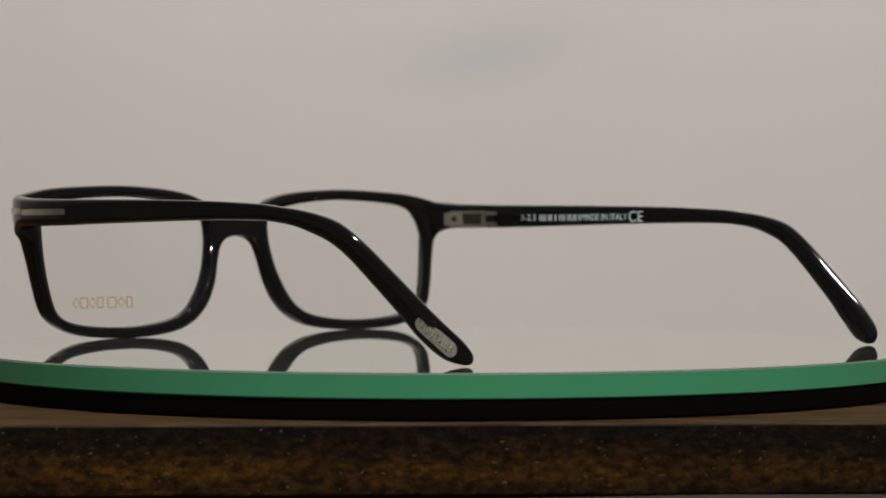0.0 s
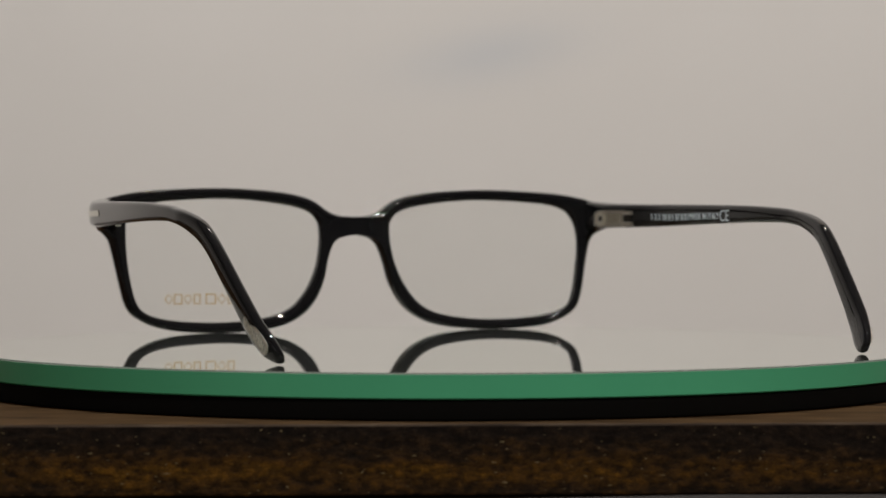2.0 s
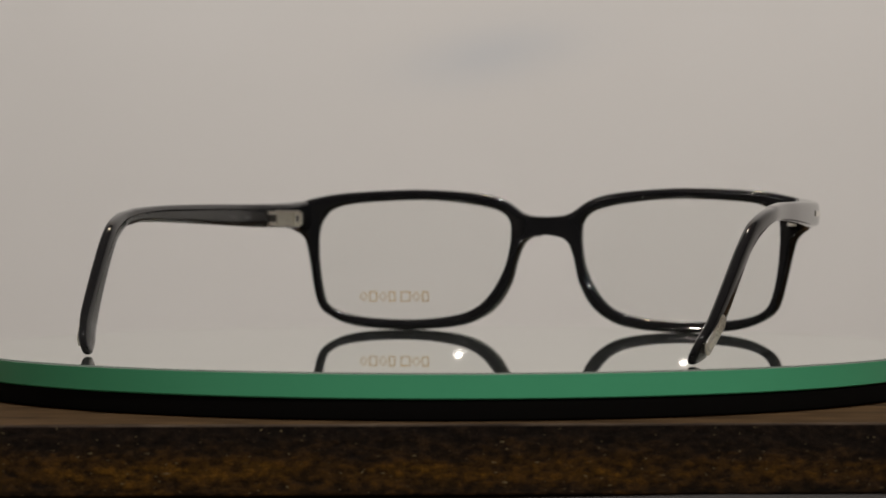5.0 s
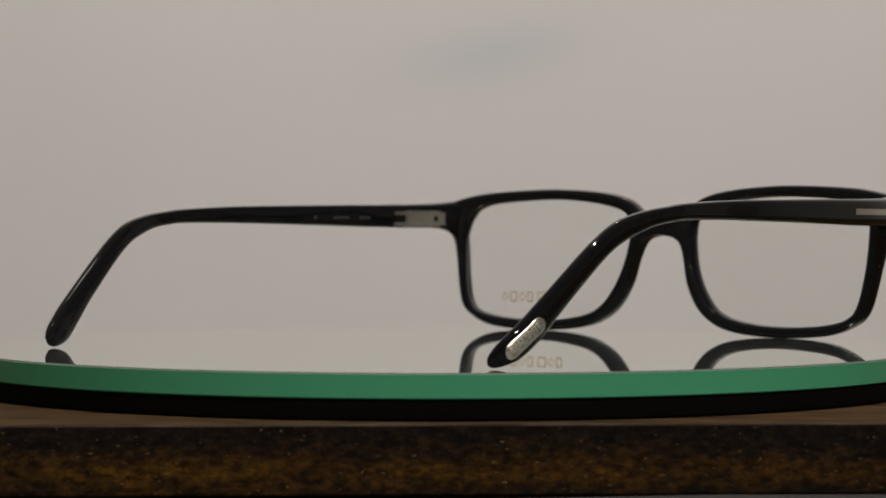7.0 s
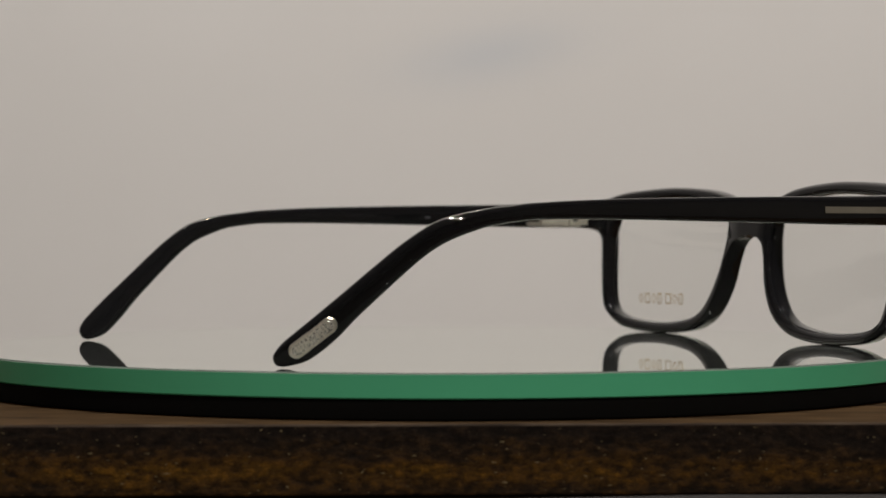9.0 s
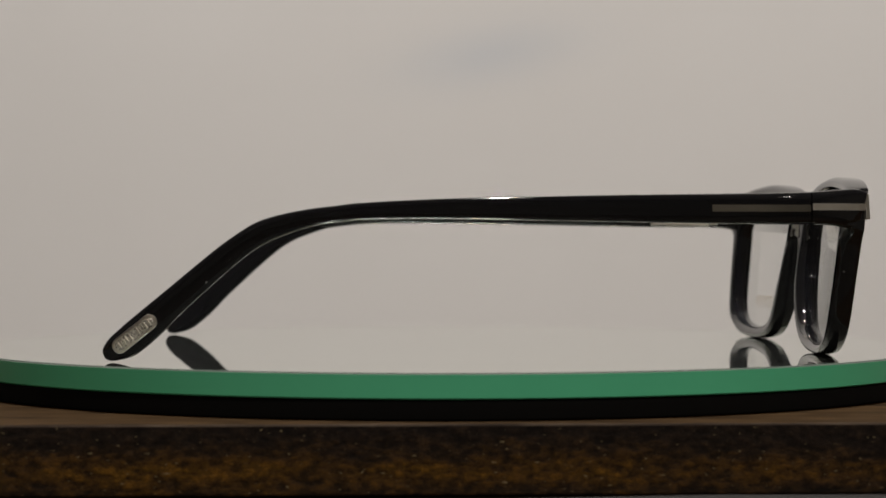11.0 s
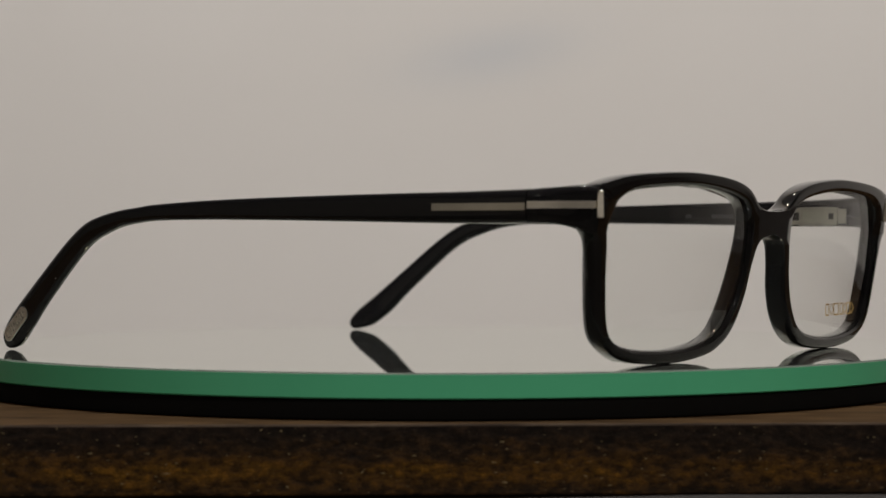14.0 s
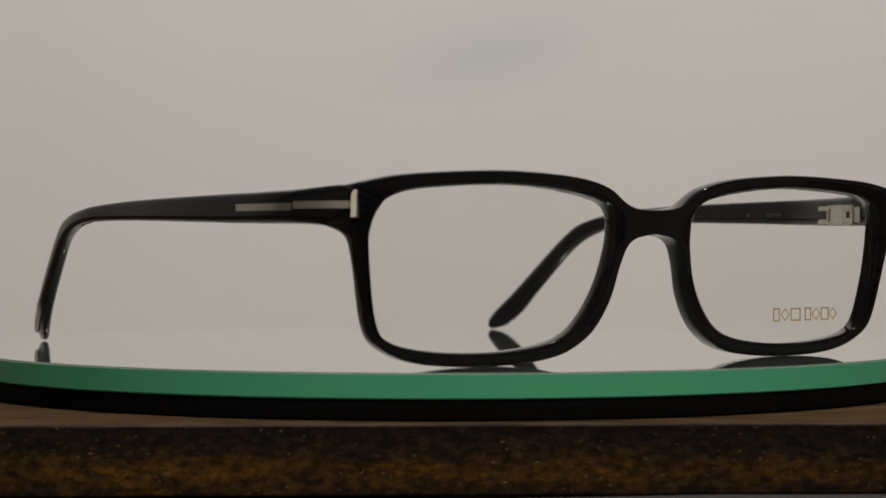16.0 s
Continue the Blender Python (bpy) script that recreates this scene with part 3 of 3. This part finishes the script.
motions()
